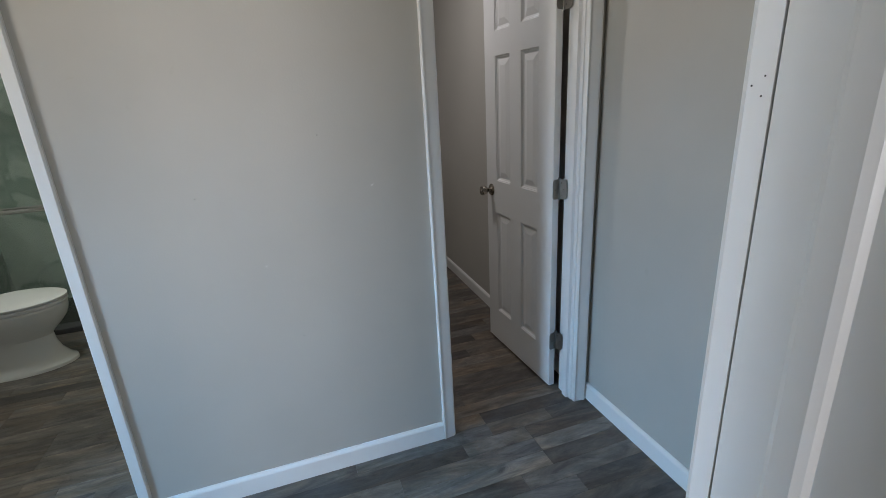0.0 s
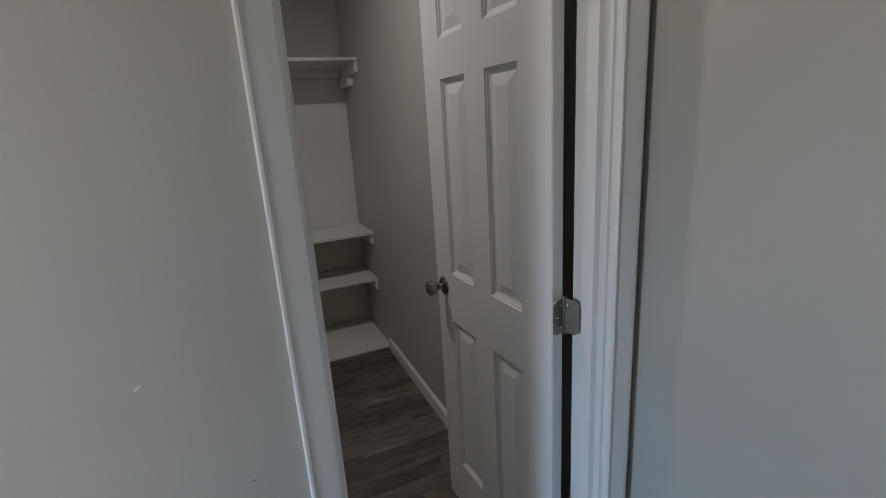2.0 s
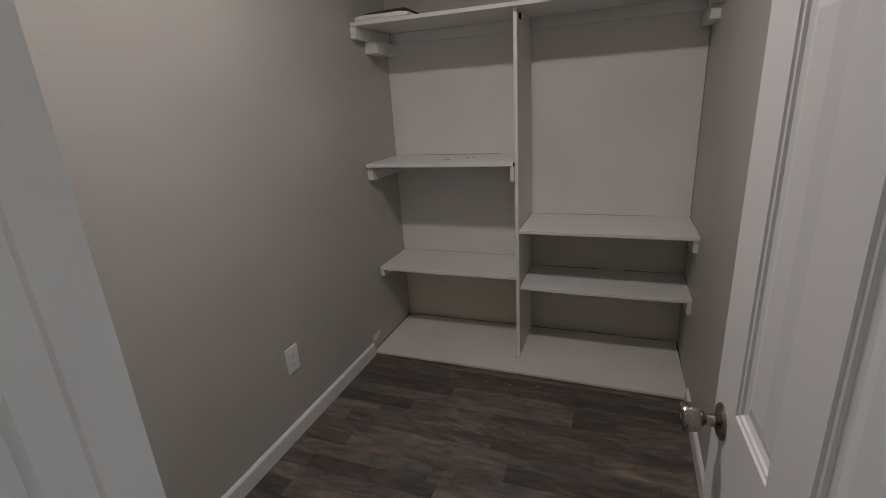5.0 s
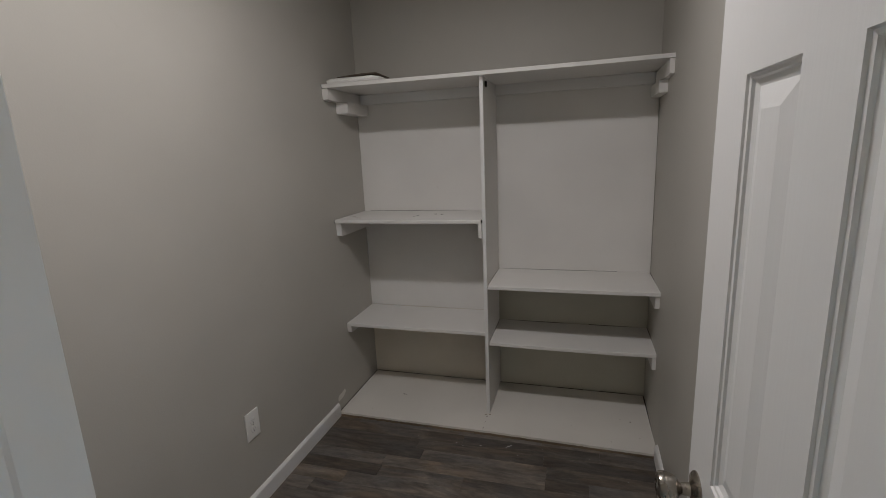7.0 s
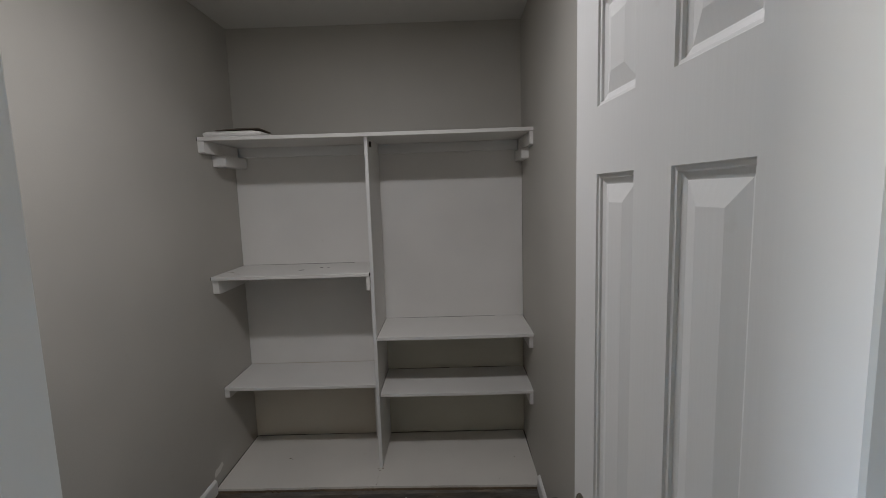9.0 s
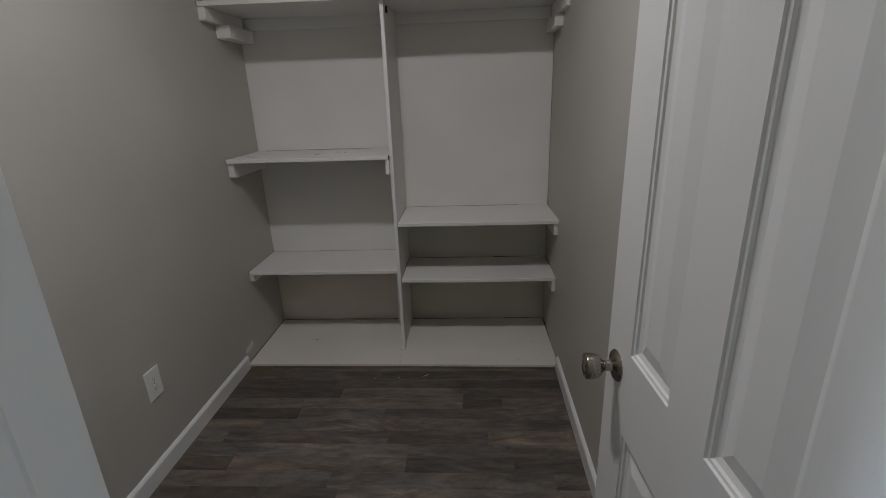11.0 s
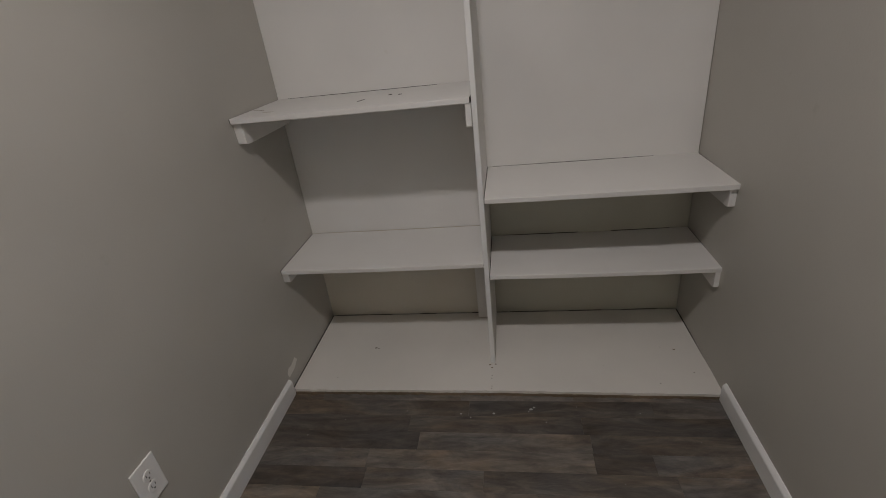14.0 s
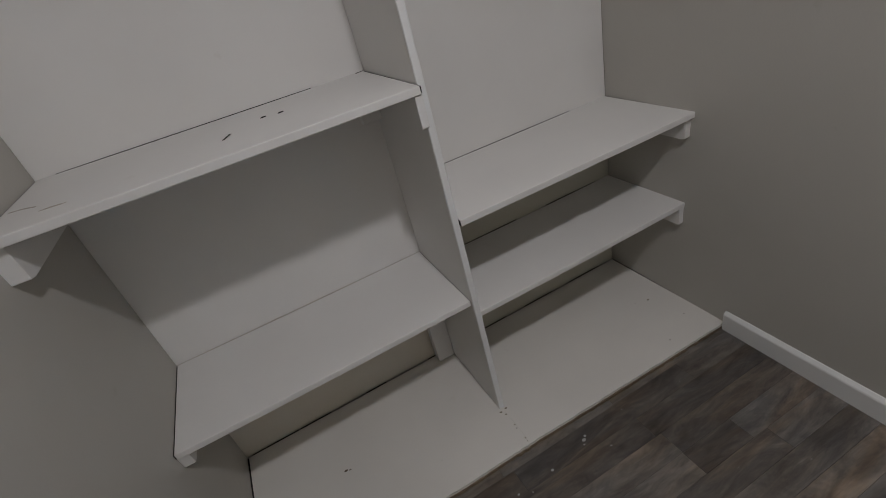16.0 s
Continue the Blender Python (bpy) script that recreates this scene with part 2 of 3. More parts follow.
solid("wall_room_back", boxes(((-2.7, -2.7, 0), (-0.36, -2.6, H)), ((0.92, -2.7, 0), (XH + T, -2.6, H)), ((-0.36, -2.7, 0), (0.92, -2.6, 0.8)), ((-0.36, -2.7, 2.1), (0.92, -2.6, H))), WALL, greige, "wall")
solid("wall_bathroom", boxes(((-2.3, YD, 0), (-2.2, 4.5, H)), ((-2.2, 4.4, 0), (XL - T, 4.5, H))), WALL, greige, "wall")

# window at the end of the hall
win = thing("window_1", "white framed window with two clear panes", "window", kind="structure")
part("window_frame", boxes(((-2.69, 0.25, 0.8), (-2.61, 0.30, 2.1)), ((-2.69, 0.75, 0.8), (-2.61, 0.80, 2.1)),
                           ((-2.69, 0.30, 0.8), (-2.61, 0.75, 0.85)), ((-2.69, 0.30, 2.05), (-2.61, 0.75, 2.1)),
                           ((-2.68, 0.30, 1.43), (-2.62, 0.75, 1.47)), bevel=0.004), TRIM, win)
for z0, z1 in ((0.85, 1.43), (1.47, 2.05)):
    p = part("pane", boxes(((-2.652, 0.30, z0), (-2.646, 0.75, z1))), GLASS, win)
    p.visible_shadow = False
# unseen window, added only to go round the fill light
win = thing("added_window", "added unseen white window framing the room fill light", "window", kind="structure")
part("window_frame", boxes(((-0.36, -2.69, 0.8), (-0.31, -2.61, 2.1)), ((0.87, -2.69, 0.8), (0.92, -2.61, 2.1)),
                           ((-0.31, -2.69, 0.8), (0.87, -2.61, 0.85)), ((-0.31, -2.69, 2.05), (0.87, -2.61, 2.1)), bevel=0.004), TRIM, win)
part("pane", boxes(((-0.31, -2.652, 0.85), (0.87, -2.646, 2.05))), GLASS, win).visible_shadow = False


def base_profile(d, h=0.082):
    """Baseboard's cross-section: thickness outwards, with an eased top."""
    return [(0, 0), (d, 0), (d, h * 0.84), (d * 0.86, h * 0.90), (d * 0.50, h * 0.97), (d * 0.3, h), (0, h)]


def base_x(name, x0, x1, y, side):
    solid(name, add_prism(bmesh.new(), [(y + side * o, z) for o, z in base_profile(0.015)], x0, x1, 0), TRIM,
          "white painted baseboard along the wall", "baseboard")


def base_y(name, y0, y1, x, side):
    solid(name, add_prism(bmesh.new(), [(x + side * o, z) for o, z in base_profile(0.015)], y0, y1, 1), TRIM,
          "white painted baseboard along the wall", "baseboard")


base_y("baseboard_1", YD, 3.722, XL, 1)
bm = add_prism(bmesh.new(), [(XR + 0.002 - o, z) for o, z in base_profile(0.015)], YD, 3.704, 1)
for v in bm.verts:
    v.co.x -= SKEW * (YB - v.co.y)
solid("baseboard_2", bm, TRIM, "white painted baseboard along the wall", "baseboard")
base_x("baseboard_3", -0.626, 0.491, YF, -1)
base_x("baseboard_6", 1.215, XH - 0.0155, YF, -1)
base_y("baseboard_4", 0.205, YF - 0.001, XH, -1)
base_y("baseboard_5", YD, 4.4, XL - T, -1)


def casing(name, pieces, label):
    solid(name, pieces, TRIM, label, "door trim")


# bathroom corner trim, closet door trim and jambs
bm = bmesh.new()
add_prism(bm, [(-0.662, YF - 0.014), (-0.666, YF - 0.008), (-0.666, YD + 0.004), (-0.644, YD + 0.004), (-0.644, YF), (-0.627, YF),
               (-0.627, YF - 0.010), (-0.632, YF - 0.014)], 0, 2.1, 2)
casing("trim_bathroom", bm, "narrow white corner trim with flaking paint")
bm = bmesh.new()
add_prism(bm, [(0.492, YF), (0.492, YF - 0.014), (0.4945, YF - 0.0185), (0.4985, YF - 0.0185), (0.501, YF - 0.016), (0.541, YF - 0.011),
               (0.547, YF - 0.006), (0.548, YF + 0.006), (DL - 0.006, YF + 0.012), (DL - 0.006, YF + 0.036), (DL + 0.002, YF + 0.040),
               (DL + 0.003, YF + 0.066), (DL, YF + 0.071), (DL, YD + 0.004), (DL - 0.02, YD + 0.004), (DL - 0.02, YF)], 0, HEAD, 2)
casing("trim_closet_left", bm, "white door trim and jamb with nail holes")
bm = bmesh.new()
add_prism(bm, [(1.214, YF), (1.214, YF - 0.018), (1.210, YF - 0.022), (1.204, YF - 0.022), (1.166, YF - 0.014), (1.163, YF - 0.0165),
               (1.158, YF - 0.0165), (1.155, YF - 0.012), (1.155, YF + 0.004), (1.150, YF + 0.006), (1.150, YF + 0.026),
               (1.138, YF + 0.030), (1.138, YF + 0.062), (DR, YF + 0.068), (DR, YD + 0.004), (DR + 0.02, YD + 0.004), (DR + 0.02, YF)], 0, HEAD, 2)
casing("trim_closet_right", bm, "white stepped door trim and jamb")
casing("trim_closet_head", boxes(((0.492, YF - 0.014, HEAD + 0.012), (1.214, YF, HEAD + 0.07)),
                                 ((DL - 0.02, YF, HEAD), (DR + 0.02, YD, HEAD + 0.02)), bevel=0.003), "white door trim above the doorway")
# doorway into the hall: trim edge, crack, jamb with rounded stop
bm = bmesh.new()
add_prism(bm, [(JX - 0.004, 0.192), (JX - 0.005, 0.210), (JX + 0.001, 0.218), (JX + 0.062, 0.220), (JX + 0.066, 0.217), (JX + 0.066, 0.206),
               (JX + 0.014, 0.206), (JX + 0.014, 0.192)], 0, HEAD + 0.06, 2)
add_prism(bm, [(JX - 0.003, 0.1905), (JX + 0.019, 0.1905), (JX + 0.019, 0.04), (JX - 0.001, 0.04), (JX - 0.001, 0.119), (JX - 0.006, 0.122),
               (JX - 0.009, 0.128), (JX - 0.009, 0.145), (JX - 0.006, 0.150), (JX - 0.003, 0.150)], 0, HEAD, 2)
casing("trim_entry_right", bm, "white door jamb and trim with nail holes and a crack")
# unseen left jamb, placed so that it shades the right one
casing("trim_entry_left_unseen", boxes(((JL - 0.02, 0.05, 0), (JL, 0.21, HEAD)), ((JL - 0.07, 0.206, 0), (JL - 0.004, 0.225, HEAD + 0.06)), bevel=0.003), "white door jamb and trim")
casing("trim_entry_head", boxes(((JL - 0.02, 0.05, HEAD), (JX + 0.019, 0.204, HEAD + 0.02))), "white door head jamb")
solid("crack_entry", boxes(((JX - 0.001, 0.1905, 0), (JX + 0.013, 0.1918, HEAD))), DARK, "dark crack between trim and jamb", "crack")
for y, z in ((0.2065, 1.418), (0.1975, 1.424), (0.1985, 1.411)):
    bm = add_lathe(bmesh.new(), [(0.0007, 0), (0.0006, 0.0004)], pose(JX - 0.0052, y, z, 0, -90, 0), 8)
    solid("nail_hole", bm, DARK, "small dark nail hole in white trim", "nail hole", kind="structure")

for x, z in ((0.33, 0.16), (-0.28, 1.16), (0.12, 1.33), (-0.02, 0.62), (0.41, 0.94)):
    bm = add_lathe(bmesh.new(), [(0.0014, 0), (0.0009, 0.0005)], pose(x, YF - 0.0002, z, 90, 0, 0) @ Matrix.Diagonal((1.6, 0.7, 1, 1)), 7)
    solid("paint_chip", bm, DARK, "tiny dark chip in wall paint", "paint chip", kind="structure")

# ---------------------------------------------------------------- closet door
DW, DH, DT = 0.637, 2.03, 0.035
COLS = ((0.122, 0.270), (0.374, 0.522))
ROWS_Z = ((0.200, 0.795), (0.972, 1.600), (1.715, 1.892))


def panel_face(bm, u0, u1, z0, z1, side):
    """A moulded panel: ovolo step down, flat groove, raised field with bevelled borders. side -1 or 1: which face."""
    y = 0 if side < 0 else DT
    steps = [(0, 0), (0.002, 0.0035), (0.0065, 0.0045), (0.0085, 0.0085), (0.0145, 0.0105), (0.018, 0.0115), (0.048, 0.0035)]
    loops = []
    for ins, dep in steps:
        yy = y - side * dep
        loops.append([bm.verts.new((u, yy, z)) for u, z in ((u0 + ins, z0 + ins), (u1 - ins, z0 + ins), (u1 - ins, z1 - ins), (u0 + ins, z1 - ins))])
    for p, q in zip(loops, loops[1:]):
        for i in range(4):
            bm.faces.new((p[i], p[(i + 1) % 4], q[(i + 1) % 4], q[i]))
    bm.faces.new(loops[-1])


def door_slab(bm):
    us = [0.003, COLS[0][0], COLS[0][1], COLS[1][0], COLS[1][1], DW - 0.003]
    zs = [0.003] + [z for r in ROWS_Z for z in r] + [DH - 0.003]
    for side in (-1, 1):
        y = 0 if side < 0 else DT
        for i in range(5):
            for j in range(7):
                if i in (1, 3) and j in (1, 3, 5):
                    panel_face(bm, us[i], us[i + 1], zs[j], zs[j + 1], side)
                else:
                    bm.faces.new([bm.verts.new((u, y, z)) for u, z in ((us[i], zs[j]), (us[i + 1], zs[j]), (us[i + 1], zs[j + 1]), (us[i], zs[j + 1]))])
    ring = lambda i, y: [(i, y, i), (DW - i, y, i), (DW - i, y, DH - i), (i, y, DH - i)]
    loops = [[bm.verts.new(c) for c in ring(i, y)] for i, y in ((0.003, 0), (0, 0.003), (0, DT - 0.003), (0.003, DT))]
    for p, q in zip(loops, loops[1:]):
        for i in range(4):
            bm.faces.new((p[i], p[(i + 1) % 4], q[(i + 1) % 4], q[i]))
    bmesh.ops.remove_doubles(bm, verts=bm.verts[:], dist=0.0004)
    bmesh.ops.recalc_face_normals(bm, faces=bm.faces[:])
    return bm


def knob(bm, m):
    add_lathe(bm, [(0.0325, 0), (0.0325, 0.002), (0.029, 0.006), (0.017, 0.009), (0.0115, 0.012), (0.0105, 0.024), (0.0125, 0.029),
                   (0.020, 0.034), (0.0235, 0.040), (0.0260, 0.050), (0.0265, 0.058), (0.0245, 0.0635), (0.016, 0.0655), (0.007, 0.0645)], m, 32)


# door frame of reference: u along the leaf from the hinge, y through its thickness, visible face at y = 0
DOOR = pose(1.103, 1.704, 0.014, 0, 0, 92.3) @ Matrix.Diagonal((1, -1, 1, 1))
door = thing("door_1", "white six-panel interior door standing open into the closet", "door", pose(1.103, 1.704, 0.014, 0, 0, 92.3), kind="structure")


def flipped(bm):
    bmesh.ops.transform(bm, matrix=Matrix.Diagonal((1, -1, 1, 1)), verts=bm.verts[:])
    bmesh.ops.reverse_faces(bm, faces=bm.faces[:])
    return bm


part("leaf", flipped(door_slab(bmesh.new())), DOORP, door)
for s in (1, -1):
    bm = bmesh.new()
    knob(bm, pose(DW - 0.055, 0 if s > 0 else -DT, 0.915, -90 * s, 0, 0))
    k = part("door_knob", bm, NICKEL, door, "tarnished satin nickel knob", True)
    if s > 0:
        part("keyhole", add_lathe(bmesh.new(), [(0.0058, 0), (0.0048, 0.0012)], pose(DW - 0.055, 0.0642, 0.915, -90, 0, 0), 16), STEEL, k)
part("latch_plate", boxes(((DW, -DT + 0.006, 0.885), (DW + 0.0015, -0.006, 0.945)), bevel=0.0006), NICKEL, door)


def leaf_plate(bm, sx, tilt):
    """A hinge leaf with rounded outer corners, 88 mm high, standing off the pin at the origin."""
    w, hh, r = 0.040, 0.044, 0.014
    pts = [(0.004, -hh), (w - r, -hh)] + [(w - r + r * math.sin(a), -hh + r - r * math.cos(a)) for a in (0.5, 1.05, 1.57)]
    pts += [(w - r + r * math.cos(a), hh - r + r * math.sin(a)) for a in (0.0, 0.5, 1.05, 1.57)] + [(0.004, hh)]
    before = set(bm.verts)
    add_prism(bm, [(u, z) for u, z in pts], -0.001, 0.001, 1)
    vs = [v for v in bm.verts if v not in before]
    bmesh.ops.transform(bm, matrix=pose(0, 0, 0, 0, 0, tilt) @ Matrix.Diagonal((sx, 1, 1, 1)), verts=vs)
    bmesh.ops.recalc_face_normals(bm, faces=bm.faces[:])


for z in (0.276, 1.020, 1.775):
    hinge = thing("door_hinge", "steel butt hinge between open door and jamb", "hinge", pose(1.128, 1.690, z), "hinges of the closet door")
    for sx, tl in ((-1, 14), (1, -70)):
        bm = bmesh.new()
        leaf_plate(bm, sx, tl)
        lf = part("hinge_leaf", bm, STEEL, hinge)
        for u, zz in ((0.012, 0.028), (0.024, 0.0), (0.012, -0.028)):
            p = pose(0, 0, 0, 0, 0, tl) @ Vector((sx * u, -0.0012, zz))
            part("screw", add_lathe(bmesh.new(), [(0.0032, 0), (0.0024, 0.0012), (0.0006, 0.0014)], Matrix.Translation(p) @ pose(0, 0, 0, 90, 0, 0), 10), NICKEL, lf)
    part("pin", add_lathe(bmesh.new(), [(0.004, -0.047), (0.0048, -0.045), (0.0048, 0.045), (0.006, 0.046), (0.006, 0.049), (0.003, 0.051)], Matrix(), 14), STEEL, hinge, "", True)

# ---------------------------------------------------------------- closet shelving
XD0, XD1 = 0.383, 0.403       # the upright divider


def cleat(x0, x1, y0, z0, z1, slant=0.018, y1=YB - 0.02):
    """A support strip under a shelf with its front end cut at a slant."""
    bm = bmesh.new()
    add_prism(bm, [(y0, z1), (y0 + slant * 0.15, z0 + 0.004), (y0 + slant, z0), (y1, z0), (y1, z1)], x0, x1, 0)
    bmesh.ops.bevel(bm, geom=bm.edges[:], offset=0.0012, segments=1, affect="EDGES")
    return bm


def board(x0, x1, y0, z0, z1, sag=0.0, y1=YB - 0.0132):
    """A shelf board with eased edges and a slight sag."""
    bm = boxes(((x0, y0, z0), (x1, y1, z1)), bevel=0.0022, segs=2)
    bmesh.ops.subdivide_edges(bm, edges=[e for e in bm.edges if abs(e.verts[0].co.x - e.verts[1].co.x) > 0.3], cuts=8)
    for v in bm.verts:
        u = (v.co.x - x0) / (x1 - x0)
        v.co.z -= sag * 4 * u * (1 - u)
    return bm


def shelf(label, bm):
    s = thing("closet_shelf", label, "shelf", group="closet shelves")
    part("board", bm, SHELF, s)
    return s


s = shelf("long white painted top shelf on wall cleats", board(XL + 0.004, XR - 0.004, 3.855, 1.895, 1.915, 0.003))
part("cleat", cleat(XL, XL + 0.036, 3.862, 1.832, 1.894, y1=YB - 0.039), SHELF, s)
part("cleat", cleat(XL + 0.001, XL + 0.078, 4.005, 1.768, 1.831, 0.003), SHELF, s)
part("cleat", cleat(XR - 0.026, XR, 3.862, 1.826, 1.894, y1=YB - 0.039), SHELF, s)
part("cleat", cleat(XR - 0.044, XR - 0.001, 4.02, 1.764, 1.825, 0.003), SHELF, s)
# brighter trim paint stands in for the extra light on these strips
part("back_cleat", boxes(((XL + 0.037, YB - 0.038, 1.835), (XD0 - 0.001, YB - 0.014, 1.894)), bevel=0.002), TRIM, s)
part("back_cleat", boxes(((XD1 + 0.001, YB - 0.038, 1.835), (XR - 0.027, YB - 0.014, 1.894)), bevel=0.002), TRIM, s)
part("rod_hook", boxes(((XD1 + 0.001, 3.935, 1.845), (XD1 + 0.010, 3.955, 1.875)), bevel=0.002), DARK, s, "dark hole left by a closet rod")

s = shelf("white painted shelf with scratches and small dents", board(XL + 0.003, XD0 - 0.003, 3.868, 1.148, 1.168, 0.001))
part("cleat", cleat(XL, XL + 0.034, 3.885, 1.068, 1.147, 0.022), SHELF, s)
part("cleat", cleat(XD0 - 0.020, XD0, 3.872, 1.068, 1.147, 0.006, 3.91), SHELF, s)
part("cleat", cleat(XD0 - 0.062, XD0 - 0.001, 4.235, 1.03, 1.147, 0.002), SHELF, s)
s = shelf("white painted deep shelf above the base panel", board(XL + 0.003, XD0 - 0.001, 3.905, 0.501, 0.520, 0.002))
part("cleat", cleat(XL, XL + 0.028, 3.912, 0.455, 0.500), SHELF, s)
part("cleat", cleat(XD0 - 0.070, XD0 - 0.001, 4.235, 0.026, 0.500, 0.001), SHELF, s)
s = shelf("white painted shelf below a tall open bay", board(XD1 + 0.002, XR - 0.003, 3.884, 0.781, 0.801, 0.001))
part("cleat", cleat(XR - 0.028, XR, 3.897, 0.710, 0.780), SHELF, s)
s = shelf("white painted lowest shelf under another shelf", board(XD1 + 0.002, XR - 0.003, 3.905, 0.444, 0.463, 0.003))
part("cleat", cleat(XR - 0.024, XR, 3.908, 0.374, 0.443, 0.008), SHELF, s)

div = thing("shelf_divider", "white painted upright board between the shelves", "divider")
part("board", boxes(((XD0, 3.8965, 0.0245), (XD1, YB - 0.014, 1.894)), bevel=0.0012), SHELF, div)
part("edge_band", boxes(((XD0 + 0.0004, 3.891, 0.0245), (XD1 - 0.0004, 3.896, 1.894)), bevel=0.0015), TRIM, div)
# back panels: white above, tinted darker cream and greige below the low shelves
bp_ = thing("back_panel", "white painted panel behind the shelves, greige and cream low down", "panel", kind="structure")
part("panel", boxes(((XL + 0.0006, YB - 0.013, 0.5202), (XD0 + 0.008, YB - 0.001, 1.894)), bevel=0.0006), SHELF, bp_)
part("panel", boxes(((XL + 0.0006, YB - 0.011, 0.0252), (XD0 + 0.008, YB - 0.001, 0.519)), bevel=0.0006), CREAM, bp_, "cream lower panel")
part("panel", boxes(((XD0 + 0.010, YB - 0.013, 0.798), (XR - 0.0006, YB - 0.001, 1.894)), bevel=0.0006), SHELF, bp_)
part("panel", boxes(((XD0 + 0.010, YB - 0.012, 0.0252), (XR - 0.0006, YB - 0.001, 0.797)), bevel=0.0006), OLIVE, bp_, "greige lower panel")

# base panel on the floor, in two boards with a rough front edge
rng = random.Random(5)
for x0, x1, y0, y1 in ((XL + 0.007, 0.3944, 3.724, 3.722), (0.3948, XR - 0.007, 3.722, 3.706)):
    base = thing("base_panel", "cream-white painted board on the closet floor with a chipped front edge", "base panel", group="base panels")
    bm = bmesh.new()
    k = 60
    front = [(x0 + (x1 - x0) * i / k, y0 + (y1 - y0) * i / k + rng.uniform(-0.0016, 0.0016)) for i in range(k + 1)]
    add_prism(bm, front + [(x1, YB - 0.018), (x0, YB - 0.018)], 0.012, 0.024, 2)
    part("board", bm, BASEP, base)
    front = [(x, y - 0.003 + rng.uniform(-0.002, 0.0035)) for x, y in front]
    bm = add_prism(bmesh.new(), front + [(x1, YB - 0.03), (x0, YB - 0.03)], 0.0, 0.0118, 2)
    part("raw_edge", bm, PLY, base, "raw broken edge under the paint")
# uneven dark cracks round the base
bm = bmesh.new()
add_box(bm, (XL + 0.0005, 3.73, 0.002), (XL + 0.0065, YB - 0.016, 0.0215))
add_box(bm, (XR - 0.0065, 3.71, 0.002), (XR - 0.0005, YB - 0.016, 0.0215))
x = XL + 0.02
while x < XR - 0.05:
    w = rng.uniform(0.02, 0.2)
    if not XD0 - 0.02 < x + w < XD1 + 0.03 and rng.random() < 0.72:
        add_box(bm, (x, YB - 0.0165, 0.0245), (min(x + w, XR - 0.02), YB - 0.0132, 0.0245 + rng.uniform(0.0008, 0.0026)))
    x += w + 0.01
solid("crack_base", bm, DARK, "dark gaps between base board and walls", "gap")

# dark joints where shelf boards meet walls, divider and back
bm = bmesh.new()
for x0, x1, y0, z in ((XL, XL + 0.0045, 3.87, 1.166), (XD0 - 0.0045, XD0, 3.87, 1.166), (XL, XL + 0.0045, 3.908, 0.518), (XD0 - 0.002, XD0, 3.908, 0.518),
                      (XD1, XD1 + 0.0035, 3.887, 0.799), (XR - 0.0045, XR, 3.887, 0.799), (XD1, XD1 + 0.0035, 3.908, 0.461), (XR - 0.0045, XR, 3.908, 0.461),
                      (XL, XL + 0.0055, 3.858, 1.912), (XR - 0.0055, XR, 3.858, 1.912)):
    add_box(bm, (x0, y0, z - 0.016), (x1, YB - 0.015, z))
for x0, x1, z in ((-0.44, 0.22, 1.1682), (0.43, 1.1, 0.8008), (0.46, 0.8, 0.4628), (0.95, 1.2, 0.4628)):
    add_box(bm, (x0, YB - 0.0146, z - 0.004), (x1, YB - 0.0132, z + 0.0004))
solid("crack_shelves", bm, DARK, "thin dark joints round the shelf boards", "gap")
# dents, screw heads and scratches
bm = bmesh.new()
for x, y in ((0.100, 4.098), (0.058, 4.112)):
    add_lathe(bm, [(0.0078, 0), (0.006, 0.0016)], Matrix.Translation((x, y, 1.1668)) @ pose(0, 0, 0, 0, 0, 20) @ Matrix.Diagonal((1.2, 0.8, 1, 1)), 7)
add_prism(bm, [(-0.048, 4.012), (-0.044, 4.010), (-0.026, 4.048), (-0.030, 4.050)], 1.1668, 1.168, 2)
add_prism(bm, [(0.352, 4.268), (0.378, 4.276), (0.379, 4.281), (0.356, 4.277)], 1.1668, 1.1688, 2)
solid("dent_shelf", bm, DARK, "small dark dents in the shelf", "dent")
bm = bmesh.new()
add_prism(bm, [(-0.470, 4.030), (-0.440, 4.022), (-0.415, 4.005), (-0.418, 4.001), (-0.442, 4.017), (-0.470, 4.026)], 1.1668, 1.1684, 2)
add_prism(bm, [(-0.40, 3.955), (-0.36, 3.948), (-0.35, 3.951), (-0.38, 3.960)], 1.1668, 1.1682, 2)
solid("scuff_shelf", bm, SMUDGE, "brown scuffs on the worn end of a shelf", "scuff")
# smear of white paint above the end of the baseboard, and pale scuffs on the hall wall
bm = bmesh.new()
add_prism(bm, [(3.735, 0.083), (3.79, 0.086), (3.83, 0.105), (3.815, 0.128), (3.775, 0.118), (3.745, 0.122), (3.73, 0.104)], XL, XL + 0.0006, 0)
solid("paint_smear", bm, BASEP, "smear of white paint low on the greige wall", "paint smear")
bm = bmesh.new()
add_prism(bm, [(0.281, 1.145), (0.286, 1.149), (0.292, 1.151), (0.290, 1.148), (0.284, 1.143)], YF - 0.0006, YF, 1)
add_prism(bm, [(-0.11, 0.905), (-0.102, 0.909), (-0.104, 0.903)], YF - 0.0006, YF, 1)
solid("wall_scuff", bm, SHELF, "small pale scuffs in the wall paint", "scuff")
bm = bmesh.new()
